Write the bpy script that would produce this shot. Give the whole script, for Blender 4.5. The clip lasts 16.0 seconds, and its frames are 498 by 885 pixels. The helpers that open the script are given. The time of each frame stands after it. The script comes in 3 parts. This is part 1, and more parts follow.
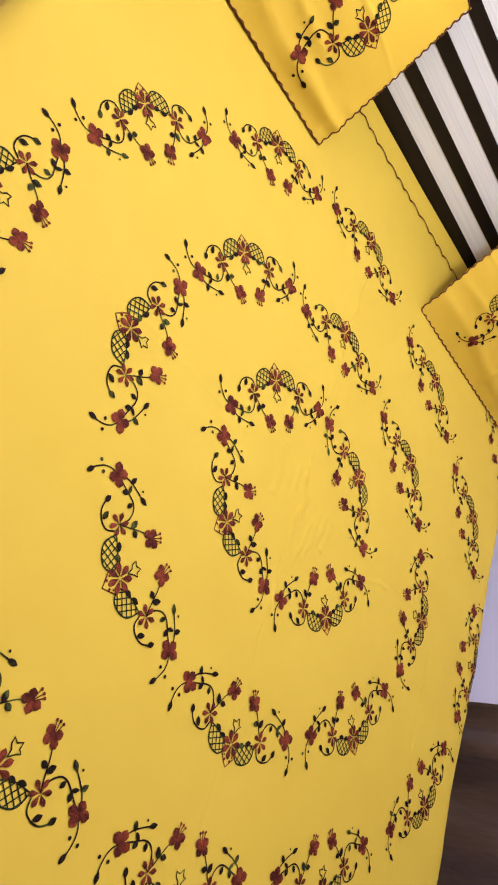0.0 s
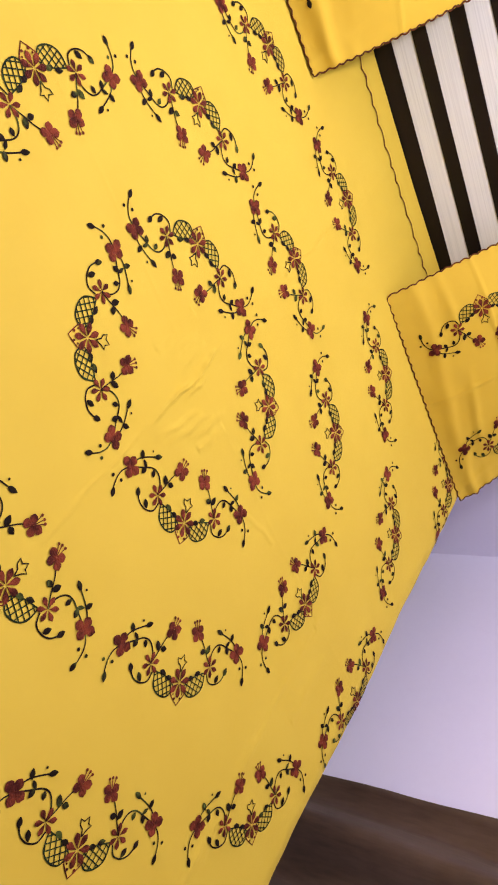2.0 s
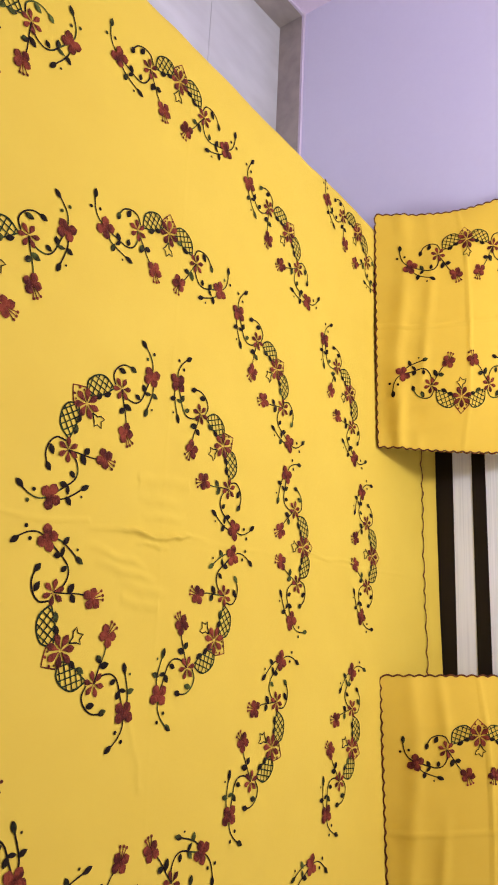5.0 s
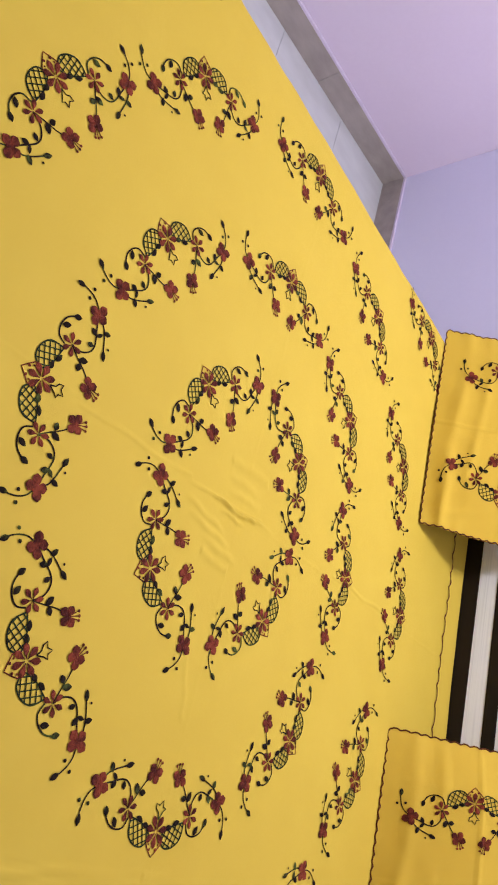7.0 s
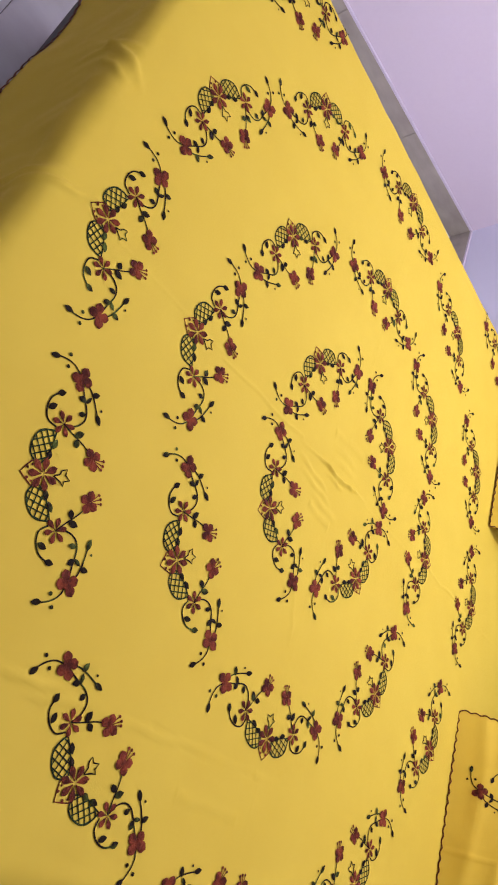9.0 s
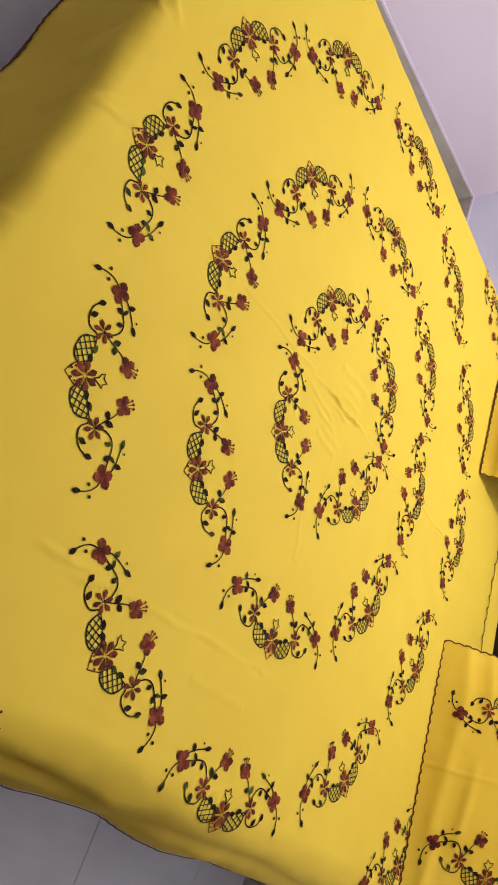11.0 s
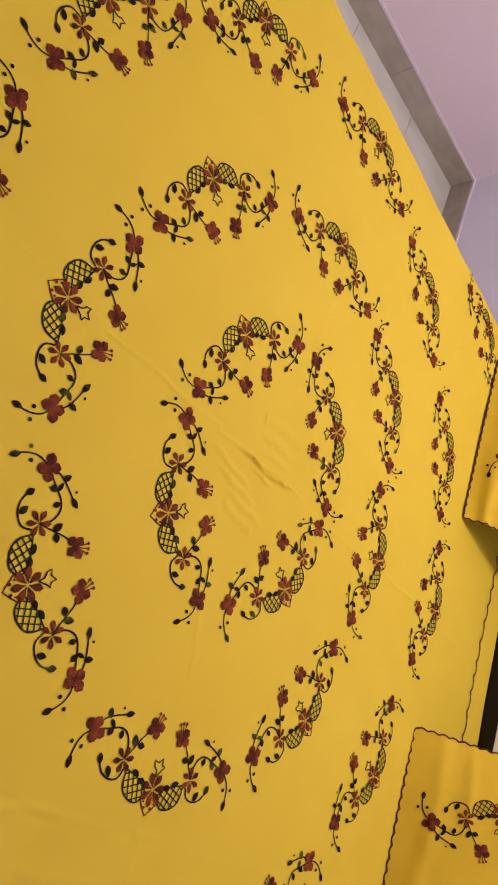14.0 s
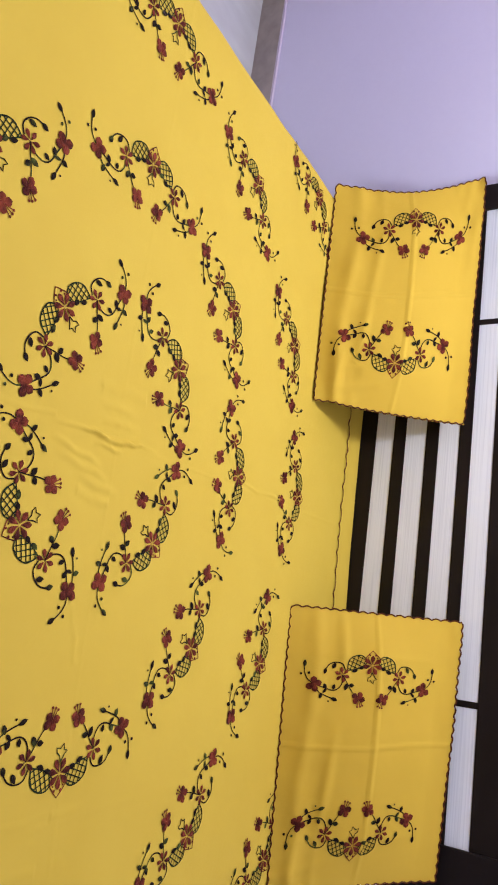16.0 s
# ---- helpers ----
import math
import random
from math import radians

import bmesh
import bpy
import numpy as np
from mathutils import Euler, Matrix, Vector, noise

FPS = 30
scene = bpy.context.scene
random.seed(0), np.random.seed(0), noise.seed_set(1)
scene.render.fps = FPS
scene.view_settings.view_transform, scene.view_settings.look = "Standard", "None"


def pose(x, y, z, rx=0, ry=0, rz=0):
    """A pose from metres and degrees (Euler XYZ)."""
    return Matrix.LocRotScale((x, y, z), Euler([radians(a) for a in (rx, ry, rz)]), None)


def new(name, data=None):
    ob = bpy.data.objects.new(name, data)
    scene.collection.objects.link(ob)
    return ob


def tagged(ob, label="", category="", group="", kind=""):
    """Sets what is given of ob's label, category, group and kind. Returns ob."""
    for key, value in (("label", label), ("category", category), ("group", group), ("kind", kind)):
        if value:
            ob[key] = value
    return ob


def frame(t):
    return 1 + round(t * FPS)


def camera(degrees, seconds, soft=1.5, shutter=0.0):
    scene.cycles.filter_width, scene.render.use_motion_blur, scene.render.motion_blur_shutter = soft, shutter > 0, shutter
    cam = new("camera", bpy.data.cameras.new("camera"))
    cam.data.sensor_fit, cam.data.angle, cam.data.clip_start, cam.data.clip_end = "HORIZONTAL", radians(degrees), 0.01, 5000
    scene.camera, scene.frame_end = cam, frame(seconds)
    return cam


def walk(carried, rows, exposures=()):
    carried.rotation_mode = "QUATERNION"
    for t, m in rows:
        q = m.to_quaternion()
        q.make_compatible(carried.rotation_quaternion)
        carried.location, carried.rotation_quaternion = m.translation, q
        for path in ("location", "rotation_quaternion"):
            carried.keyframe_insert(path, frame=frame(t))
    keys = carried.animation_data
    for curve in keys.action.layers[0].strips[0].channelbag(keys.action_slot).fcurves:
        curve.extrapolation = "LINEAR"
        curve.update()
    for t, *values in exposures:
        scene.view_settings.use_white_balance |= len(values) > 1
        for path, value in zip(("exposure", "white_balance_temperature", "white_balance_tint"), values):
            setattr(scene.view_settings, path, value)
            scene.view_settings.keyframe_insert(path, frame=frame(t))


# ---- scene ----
cam = camera(36.66, 16.0, soft=1.9)
# seconds, place of the eye in metres, turn in degrees
PATH = [
    (0.0, -0.9546, -0.7104, 1.5117, 9.66, -50.12, 30.15),
    (0.5, -0.8554, -0.8183, 1.5148, 9.78, -51.38, 29.35),
    (1.0, -0.7398, -0.9090, 1.4935, 10.67, -51.48, 33.70),
    (1.5, -0.6054, -0.8942, 1.4806, 10.52, -50.82, 39.46),
    (2.0, -0.4267, -0.8414, 1.4904, 3.06, -52.45, 52.85),
    (2.5, -0.2463, -0.9208, 1.4949, 8.23, -53.39, 58.32),
    (3.0, -0.1300, -0.9813, 1.4892, 9.55, -54.35, 69.88),
    (3.5, -0.0446, -0.9045, 1.4703, 6.69, -53.99, 76.70),
    (6.0, 0.3126, -0.8138, 1.4903, 12.07, -52.69, 107.18),
    (6.5, 0.4051, -0.9270, 1.4892, 9.47, -52.65, 111.69),
    (7.0, 0.4685, -0.9536, 1.5005, 7.17, -52.68, 113.77),
    (7.5, 0.6030, -0.9222, 1.4926, 3.94, -53.10, 117.33),
    (8.0, 0.6925, -0.9148, 1.4833, 3.28, -51.92, 119.14),
    (8.5, 0.7318, -0.9544, 1.4854, 6.89, -50.13, 119.03),
    (9.0, 0.7515, -1.0484, 1.5002, 8.45, -50.04, 118.75),
    (9.5, 0.8095, -1.0986, 1.5131, 7.02, -50.07, 118.72),
    (12.0, 0.8892, -1.0603, 1.5130, 0.97, -52.13, 124.33),
    (12.5, 0.7954, -1.0491, 1.5104, 1.32, -51.61, 119.88),
    (13.0, 0.7130, -1.0434, 1.4986, 1.14, -49.59, 119.02),
    (13.5, 0.6135, -0.9609, 1.4860, 1.73, -47.56, 121.84),
    (14.0, 0.5290, -0.8371, 1.4867, 3.31, -48.97, 120.82),
    (14.5, 0.4524, -0.7931, 1.4699, 1.53, -46.84, 119.27),
    (15.0, 0.3597, -0.8377, 1.4970, 1.72, -49.77, 107.52),
    (15.5, 0.2800, -0.9111, 1.5048, 1.83, -54.34, 104.29),
    (16.0, 0.2654, -0.9209, 1.5038, 0.52, -59.03, 105.19),
]
WALK_ROWS = [(t, pose(x, y, z, rx, ry, rz)) for t, x, y, z, rx, ry, rz in PATH]
# seconds, stops, kelvin, tint: the phone's own exposure and white balance drift
walk(cam, WALK_ROWS, [(0, -0.13, 6350, 18), (0.5, -0.08, 6350, 18), (1, -0.01, 6350, 16), (1.5, -0.07, 6400, 18), (2, -0.07, 6600, 21), (2.5, -0.09, 6650, 20), (3, -0.15, 6850, 20), (3.5, -0.22, 7000, 20), (6, -0.17, 5850, 17), (6.5, -0.18, 5950, 16), (7, -0.24, 6050, 18), (7.5, -0.26, 6850, 18), (8, -0.41, 7150, 18), (8.5, -0.40, 7550, 15), (9, -0.10, 6150, 14), (9.5, -0.04, 6450, 10), (12, -0.09, 7550, 4), (12.5, -0.26, 8350, 12), (13, -0.36, 8750, 16), (13.5, -0.34, 8350, 10), (14, -0.53, 7950, 18), (14.5, -0.54, 7650, 22), (15, -0.52, 7750, 20), (15.5, -0.21, 6250, 19), (16, -0.34, 5950, 17)])

# ---- light: one bulb hanging over the head half of the bed ----
BULB_X, BULB_Y, BULB_Z = -0.52, 0.50, 2.25
bulb_data = bpy.data.lights.new("bulb_light", "POINT")
bulb_data.energy, bulb_data.color, bulb_data.shadow_soft_size = 86.0, (0.972, 0.965, 1.0), 0.10
bulb_light = new("bulb_light", bulb_data)
bulb_light.location = (BULB_X, BULB_Y, BULB_Z)
room_world = bpy.data.worlds.new("room_world")
room_world.use_nodes = True
room_world.node_tree.nodes["Background"].inputs["Color"].default_value = (0.5, 0.5, 0.55, 1)
room_world.node_tree.nodes["Background"].inputs["Strength"].default_value = 0.2
scene.world = room_world


# ---- materials ----
def material(name, base, dark, rough=0.6, grain=40.0, blotch=3.0, bump=0.1, stretch=(1, 1, 1), metal=0.0, sheen=0.0, spread=0.5, distance=0.002, gloss=0.5, lo=0.35, hi=0.65):
    """Two colours mixed by fine grain and broad blotches, with a fine relief."""
    m = bpy.data.materials.new(name)
    m.use_nodes = True
    n, link = m.node_tree.nodes, m.node_tree.links
    shader = n["Principled BSDF"]
    shader.inputs["Roughness"].default_value = rough
    shader.inputs["Specular IOR Level"].default_value = gloss
    shader.inputs["Metallic"].default_value = metal
    shader.inputs["Sheen Weight"].default_value = sheen
    place = n.new("ShaderNodeTexCoord")
    scale = n.new("ShaderNodeMapping")
    scale.inputs["Scale"].default_value = stretch
    link.new(place.outputs["Object"], scale.inputs["Vector"])
    fine, broad = n.new("ShaderNodeTexNoise"), n.new("ShaderNodeTexNoise")
    fine.inputs["Scale"].default_value, fine.inputs["Detail"].default_value = grain, 4
    broad.inputs["Scale"].default_value, broad.inputs["Detail"].default_value = blotch, 3
    link.new(scale.outputs["Vector"], fine.inputs["Vector"])
    link.new(place.outputs["Object"], broad.inputs["Vector"])
    both = n.new("ShaderNodeMath")
    both.operation = "MULTIPLY_ADD"
    both.inputs[1].default_value = spread
    link.new(fine.outputs["Fac"], both.inputs[0])
    half = n.new("ShaderNodeMath")
    half.operation = "MULTIPLY"
    half.inputs[1].default_value = 1 - spread
    link.new(broad.outputs["Fac"], half.inputs[0])
    link.new(half.outputs[0], both.inputs[2])
    ramp = n.new("ShaderNodeValToRGB")
    ramp.color_ramp.elements[0].position, ramp.color_ramp.elements[1].position = lo, hi
    ramp.color_ramp.elements[0].color, ramp.color_ramp.elements[1].color = (*dark, 1), (*base, 1)
    link.new(both.outputs[0], ramp.inputs["Fac"])
    link.new(ramp.outputs["Color"], shader.inputs["Base Color"])
    relief = n.new("ShaderNodeBump")
    relief.inputs["Strength"].default_value, relief.inputs["Distance"].default_value = bump, distance
    link.new(fine.outputs["Fac"], relief.inputs["Height"])
    link.new(relief.outputs["Normal"], shader.inputs["Normal"])
    return m


def woven(name, base, dark):
    """Plain cotton: a fine warp and weft over broad, faint unevenness."""
    m = material(name, base, dark, rough=0.75, grain=9.0, blotch=2.5, bump=0.35, sheen=0.3, spread=0.4, distance=0.004, gloss=0.15)
    m.node_tree.nodes["Principled BSDF"].inputs["Sheen Roughness"].default_value = 0.45
    m.node_tree.nodes["Principled BSDF"].inputs["Sheen Tint"].default_value = (1.0, 0.76, 0.12, 1)
    n, link = m.node_tree.nodes, m.node_tree.links
    place = n.new("ShaderNodeTexCoord")
    waves = []
    for axis in ("X", "Y"):
        w = n.new("ShaderNodeTexWave")
        w.bands_direction = axis
        w.inputs["Scale"].default_value, w.inputs["Distortion"].default_value = 420.0, 1.5
        link.new(place.outputs["Object"], w.inputs["Vector"])
        waves.append(w)
    add = n.new("ShaderNodeMath")
    add.operation = "ADD"
    link.new(waves[0].outputs["Fac"], add.inputs[0])
    link.new(waves[1].outputs["Fac"], add.inputs[1])
    weave = n.new("ShaderNodeBump")
    weave.inputs["Strength"].default_value, weave.inputs["Distance"].default_value = 0.12, 0.0005
    link.new(add.outputs[0], weave.inputs["Height"])
    broad = [k for k in n if k.bl_idname == "ShaderNodeBump" and k != weave][0]
    link.new(broad.outputs["Normal"], weave.inputs["Normal"])
    link.new(weave.outputs["Normal"], n["Principled BSDF"].inputs["Normal"])
    return m


YELLOW = woven("yellow_cotton", (0.598, 0.428, 0.047), (0.566, 0.396, 0.040))
PILLOW_YELLOW = woven("pillow_cotton", (0.620, 0.412, 0.038), (0.580, 0.380, 0.031))
MAROON = material("maroon_thread", (0.205, 0.036, 0.013), (0.050, 0.007, 0.003), 0.8, 420, 55, 0.8, spread=0.3, gloss=0.15, lo=0.41, hi=0.60)
GREEN = material("green_thread", (0.078, 0.096, 0.018), (0.011, 0.006, 0.003), 0.8, 260, 26, 0.6, spread=0.2, gloss=0.1, lo=0.52, hi=0.66)
DARK_GREEN = material("dark_green_thread", (0.030, 0.048, 0.012), (0.006, 0.006, 0.003), 0.8, 200, 30, 0.5, gloss=0.1)
BROWN_THREAD = material("brown_hem_thread", (0.150, 0.046, 0.012), (0.055, 0.015, 0.006), 0.6, 200, 14, 0.5, gloss=0.12)
LILAC = material("lilac_wall_paint", (0.835, 0.82, 0.98), (0.81, 0.79, 0.955), 0.55, 60, 1.2, 0.08, spread=0.3)
# west wall's tone: pinker and darker than the other three walls
MAUVE = material("mauve_wall_tone", (0.80, 0.685, 0.79), (0.77, 0.65, 0.76), 0.55, 60, 1.2, 0.08, spread=0.3)
CEILING_PAINT = material("white_ceiling_paint", (0.80, 0.79, 0.78), (0.76, 0.75, 0.74), 0.7, 50, 1.5, 0.08)
FLOOR_TILE = material("grey_floor_tile", (0.70, 0.71, 0.69), (0.58, 0.585, 0.565), 0.25, 14, 3, 0.02, stretch=(1, 0.3, 1))
GROUT = material("grey_grout", (0.20, 0.19, 0.18), (0.14, 0.13, 0.12), 0.9, 80, 5, 0.2)
SKIRTING_TILE = material("beige_skirting_tile", (0.47, 0.415, 0.36), (0.35, 0.30, 0.26), 0.35, 26, 5, 0.04, stretch=(1, 0.4, 1))
CAULK = material("white_caulk", (0.74, 0.66, 0.76), (0.66, 0.58, 0.68), 0.8, 80, 12, 0.2)
DARK_WOOD = material("dark_brown_wood", (0.011, 0.0062, 0.0055), (0.005, 0.003, 0.0026), 0.5, 30, 4, 0.1, stretch=(0.08, 1, 1), gloss=0.25)
WHITE_LAMINATE = material("white_grained_laminate", (0.88, 0.93, 0.95), (0.74, 0.79, 0.82), 0.4, 60, 4, 0.15, stretch=(0.05, 1, 5), spread=0.8, lo=0.28, hi=0.56)
MATTRESS_CLOTH = material("mattress_cloth", (0.55, 0.50, 0.46), (0.45, 0.40, 0.36), 0.8, 60, 5, 0.2)
CURTAIN_CLOTH = material("brown_curtain_cloth", (0.115, 0.070, 0.044), (0.070, 0.041, 0.026), 0.42, 90, 5, 0.15, stretch=(1, 1, 0.2), sheen=0.1, spread=0.5, gloss=0.35)
WHITE_PLASTIC = material("white_plastic", (0.75, 0.75, 0.74), (0.70, 0.70, 0.69), 0.4, 30, 5, 0.02)


# ---- builders ----
def mesh_object(name, verts, faces, mat, parent=None, label="", smooth=False):
    data = bpy.data.meshes.new(name)
    data.from_pydata([tuple(v) for v in verts], [], faces)
    data.materials.append(mat)
    if smooth:
        data.polygons.foreach_set("use_smooth", [True] * len(data.polygons))
    data.update()
    ob = new(name, data)
    if parent is not None:
        ob.parent = parent
    return tagged(ob, label)


def part(name, bm, mat, parent=None, label="", smooth=False):
    data = bpy.data.meshes.new(name)
    bm.to_mesh(data)
    bm.free()
    data.materials.append(mat)
    if smooth:
        data.polygons.foreach_set("use_smooth", [True] * len(data.polygons))
    ob = new(name, data)
    if parent is not None:
        ob.parent = parent
    return tagged(ob, label)


def block(lo, hi, bevel=0.0):
    """A box between two corners, its edges eased."""
    bm = bmesh.new()
    bmesh.ops.create_cube(bm, size=1.0)
    size = Vector(hi) - Vector(lo)
    mid = (Vector(hi) + Vector(lo)) / 2
    for v in bm.verts:
        v.co = Vector((v.co.x * size.x, v.co.y * size.y, v.co.z * size.z)) + mid
    if bevel:
        bmesh.ops.bevel(bm, geom=bm.edges[:], offset=bevel, segments=2, profile=0.6, affect="EDGES")
    return bm


# ---- the room ----
WEST, EAST, NORTH, SOUTH, HIGH = -2.219, 1.408, 1.140, -3.7, 2.8
SLANT = Matrix.Translation((WEST, NORTH, 0)) @ Matrix.Rotation(radians(2.05), 4, "Z") @ Matrix.Translation((-WEST, -NORTH, 0))


def slanted(bm):
    """The west wall stands a few degrees out of square."""
    bmesh.ops.transform(bm, matrix=SLANT, verts=bm.verts[:])
    return bm


floor = tagged(part("floor", block((WEST - 0.2, SOUTH - 0.1, -0.12), (EAST + 0.1, NORTH + 0.1, -0.004)), GROUT), "pale grey rectangular floor tiles with thin dark joints", "floor", kind="structure")
tagged(part("wall_west", slanted(block((WEST - 0.12, SOUTH - 0.12, -0.004), (WEST, NORTH, HIGH))), MAUVE), "mauve wall above a tiled skirting", "wall", kind="structure")
tagged(part("wall_east", block((EAST, SOUTH - 0.12, -0.004), (EAST + 0.12, NORTH + 0.12, HIGH)), LILAC), "lilac painted wall behind the brown curtain", "wall", kind="structure")
tagged(part("wall_north", block((WEST - 0.3, NORTH, -0.004), (EAST, NORTH + 0.12, HIGH)), LILAC), "lilac painted wall behind the headboard", "wall", kind="structure")
tagged(part("wall_south", block((WEST - 0.1, SOUTH - 0.12, -0.004), (EAST, SOUTH, HIGH)), LILAC), "plain lilac painted wall", "wall", kind="structure")
tagged(part("ceiling", block((WEST - 0.3, SOUTH - 0.12, HIGH), (EAST + 0.12, NORTH + 0.12, HIGH + 0.1)), CEILING_PAINT), "plain white painted ceiling", "ceiling", kind="structure")

# skirting: a row of tiles with a rough bead of filler along its top
SKIRT_H, SKIRT_D, SKIRT_EAST = 0.104, 0.012, 0.168
skirting = tagged(part("baseboard", slanted(block((WEST, SOUTH, SKIRT_H), (WEST + SKIRT_D, NORTH, SKIRT_H + 0.010), 0.002)), CAULK), "beige tiled skirting with a pale filler bead", "skirting", kind="structure")
STEP_X = WEST + 2.4            # behind the headboard the skirting steps up
part("filler_bead", block((WEST + SKIRT_D, NORTH - SKIRT_D, SKIRT_H), (STEP_X, NORTH, SKIRT_H + 0.010), 0.002), CAULK, skirting)
part("filler_bead", block((STEP_X, NORTH - SKIRT_D, SKIRT_EAST), (EAST, NORTH, SKIRT_EAST + 0.010), 0.002), CAULK, skirting)
part("filler_bead", block((EAST - SKIRT_D, SOUTH, SKIRT_EAST), (EAST, NORTH - SKIRT_D, SKIRT_EAST + 0.010), 0.002), CAULK, skirting)
y = NORTH - SKIRT_D
while y > SOUTH:
    y0 = max(y - 0.60, SOUTH)
    part("skirting_tile", slanted(block((WEST, y0 + 0.001, 0.0), (WEST + SKIRT_D, y - 0.001, SKIRT_H), 0.0015)), SKIRTING_TILE, skirting)
    part("skirting_tile", block((EAST - SKIRT_D, y0 + 0.001, 0.0), (EAST, y - 0.001, SKIRT_EAST), 0.0015), SKIRTING_TILE, skirting)
    y = y0
x = WEST
while x < EAST:
    x1 = min(x + 0.60, EAST)
    part("skirting_tile", block((x + 0.001, NORTH - SKIRT_D, 0.0), (x1 - 0.001, NORTH, SKIRT_H if x1 < STEP_X + 0.01 else SKIRT_EAST), 0.0015), SKIRTING_TILE, skirting)
    x = x1


# ---- the bed ----
TOP = 0.65                     # height of the bedsheet
SIDE_L, SIDE_R, FOOT = -0.876, 0.800, -0.782   # where the top begins to turn down
ROUND, ROUND_R, CORNER = 0.044, 0.092, 0.10    # roundness of the mattress edges and of its corners in plan
HEAD_Y = 1.06                  # front of the headboard

bed = tagged(new("bed"), "dark brown wooden double bed with white-panelled headboard", "bed")
for lo, hi in (((-0.90, -0.80, 0.20), (-0.86, 1.05, 0.38)), ((0.80, -0.80, 0.20), (0.84, 1.05, 0.38))):
    part("side_rail", block(lo, hi, 0.004), DARK_WOOD, bed)
part("foot_rail", block((-0.90, -0.828, 0.20), (0.84, -0.802, 0.38), 0.004), DARK_WOOD, bed)
part("slatted_base", block((-0.858, -0.798, 0.30), (0.798, 1.05, 0.36), 0.002), DARK_WOOD, bed)
for lx in (-0.89, 0.765):
    for ly in (-0.79, 0.95):
        part("leg", block((lx, ly, 0.0), (lx + 0.07, ly + 0.07, 0.199), 0.004), DARK_WOOD, bed)

HB_L, HB_R = -1.08, 0.84
headboard = part("headboard", block((HB_L, HEAD_Y + 0.018, 0.10), (HB_R, 1.126, 1.24), 0.003), DARK_WOOD, bed, "dark wooden headboard with white slats")
part("stile", block((HB_L, HEAD_Y - 0.006, 0.0), (-0.998, HEAD_Y + 0.018, 1.24), 0.003), DARK_WOOD, headboard)
part("stile", block((0.712, HEAD_Y - 0.006, 0.0), (HB_R, HEAD_Y + 0.018, 1.24), 0.003), DARK_WOOD, headboard)
RAILS = ((0.40, 0.697), (0.750, 0.786), (0.845, 0.881), (0.938, 0.972), (1.031, 1.24))
for a, b in RAILS:
    part("rail", block((-0.998, HEAD_Y, a), (0.712, HEAD_Y + 0.018, b), 0.002), DARK_WOOD, headboard)
for (_, a), (b, _) in zip(RAILS, RAILS[1:]):
    for x0, x1 in ((-0.998, -0.652), (-0.636, 0.375), (0.391, 0.712)):
        part("white_panel", block((x0, HEAD_Y + 0.0018, a), (x1, HEAD_Y + 0.018, b), 0.001), WHITE_LAMINATE, headboard, "white grained laminate panel")
    for x0 in (-0.652, 0.375):
        part("divider", block((x0, HEAD_Y + 0.0008, a), (x0 + 0.016, HEAD_Y + 0.018, b), 0.001), DARK_WOOD, headboard)

mattress = tagged(part("mattress", block((-0.915, -0.815, 0.38), (0.862, 1.045, TOP - 0.035), 0.045), MATTRESS_CLOTH, smooth=True), "thick pale mattress under the yellow bedsheet", "mattress")


# ---- the bedsheet: a flat cloth laid over the mattress and hanging over its sides ----
CREASES = (  # start, end, height and width of ironed folds and rucks
    (0.016, -0.70, -0.03, 0.90, 0.0003, 0.0036), (0.625, -0.66, 0.570, 0.40, 0.0003, 0.006), (-0.60, -0.7, -0.61, 0.8, 0.0002, 0.004),
    (-0.7, 0.0, 0.65, 0.03, 0.0002, 0.004), (0.012, -0.36, -0.002, -0.16, 0.0011, 0.0034), (-0.024, 0.40, -0.030, 0.60, 0.0014, 0.004),
    (0.003, -0.11, -0.012, 0.1, 0.003, 0.0034), (-0.002, -0.06, 0.001, 0.012, 0.0067, 0.0031), (0.005, 0.002, -0.013, 0.075, 0.0067, 0.0031),
    (0.013, -0.03, 0.012, 0.028, 0.0032, 0.004), (0.03, -0.12, 0.046, -0.02, 0.0029, 0.006), (0.052, -0.1, 0.064, 0, 0.003, 0.0068),
    (0.076, -0.06, 0.082, 0.03, 0.0025, 0.008), (0.1, -0.05, 0.104, 0.01, 0.0017, 0.008), (-0.028, -0.02, -0.038, 0.06, 0.002, 0.007),
    (-0.055, -0.03, -0.06, 0.05, 0.002, 0.008), (-0.085, -0.03, -0.095, 0.06, 0.0016, 0.01), (0.27, -0.02, 0.35, 0.008, 0.001, 0.005),
    (0.62, -0.53, 0.604, -0.42, 0.0027, 0.005), (0.632, -0.47, 0.606, -0.38, 0.0021, 0.006), (0.606, -0.31, 0.578, 0.04, 0.003, 0.0042),
    (0.597, -0.22, 0.586, -0.02, -0.0018, 0.005), (0.66, -0.14, 0.655, -0.02, 0.0012, 0.008),
    (0.06, -0.86, -0.01, -0.71, 0.005, 0.006), (0.05, -0.88, 0.005, -0.79, 0.004, 0.006), (-0.3, -0.88, -0.235, -0.77, 0.006, 0.008), (-0.26, -0.9, -0.29, -0.8, 0.004, 0.007), (-0.24, -0.85, -0.21, -0.79, 0.004, 0.006), (0.3, -0.9, 0.28, -0.8, 0.003, 0.008),
)


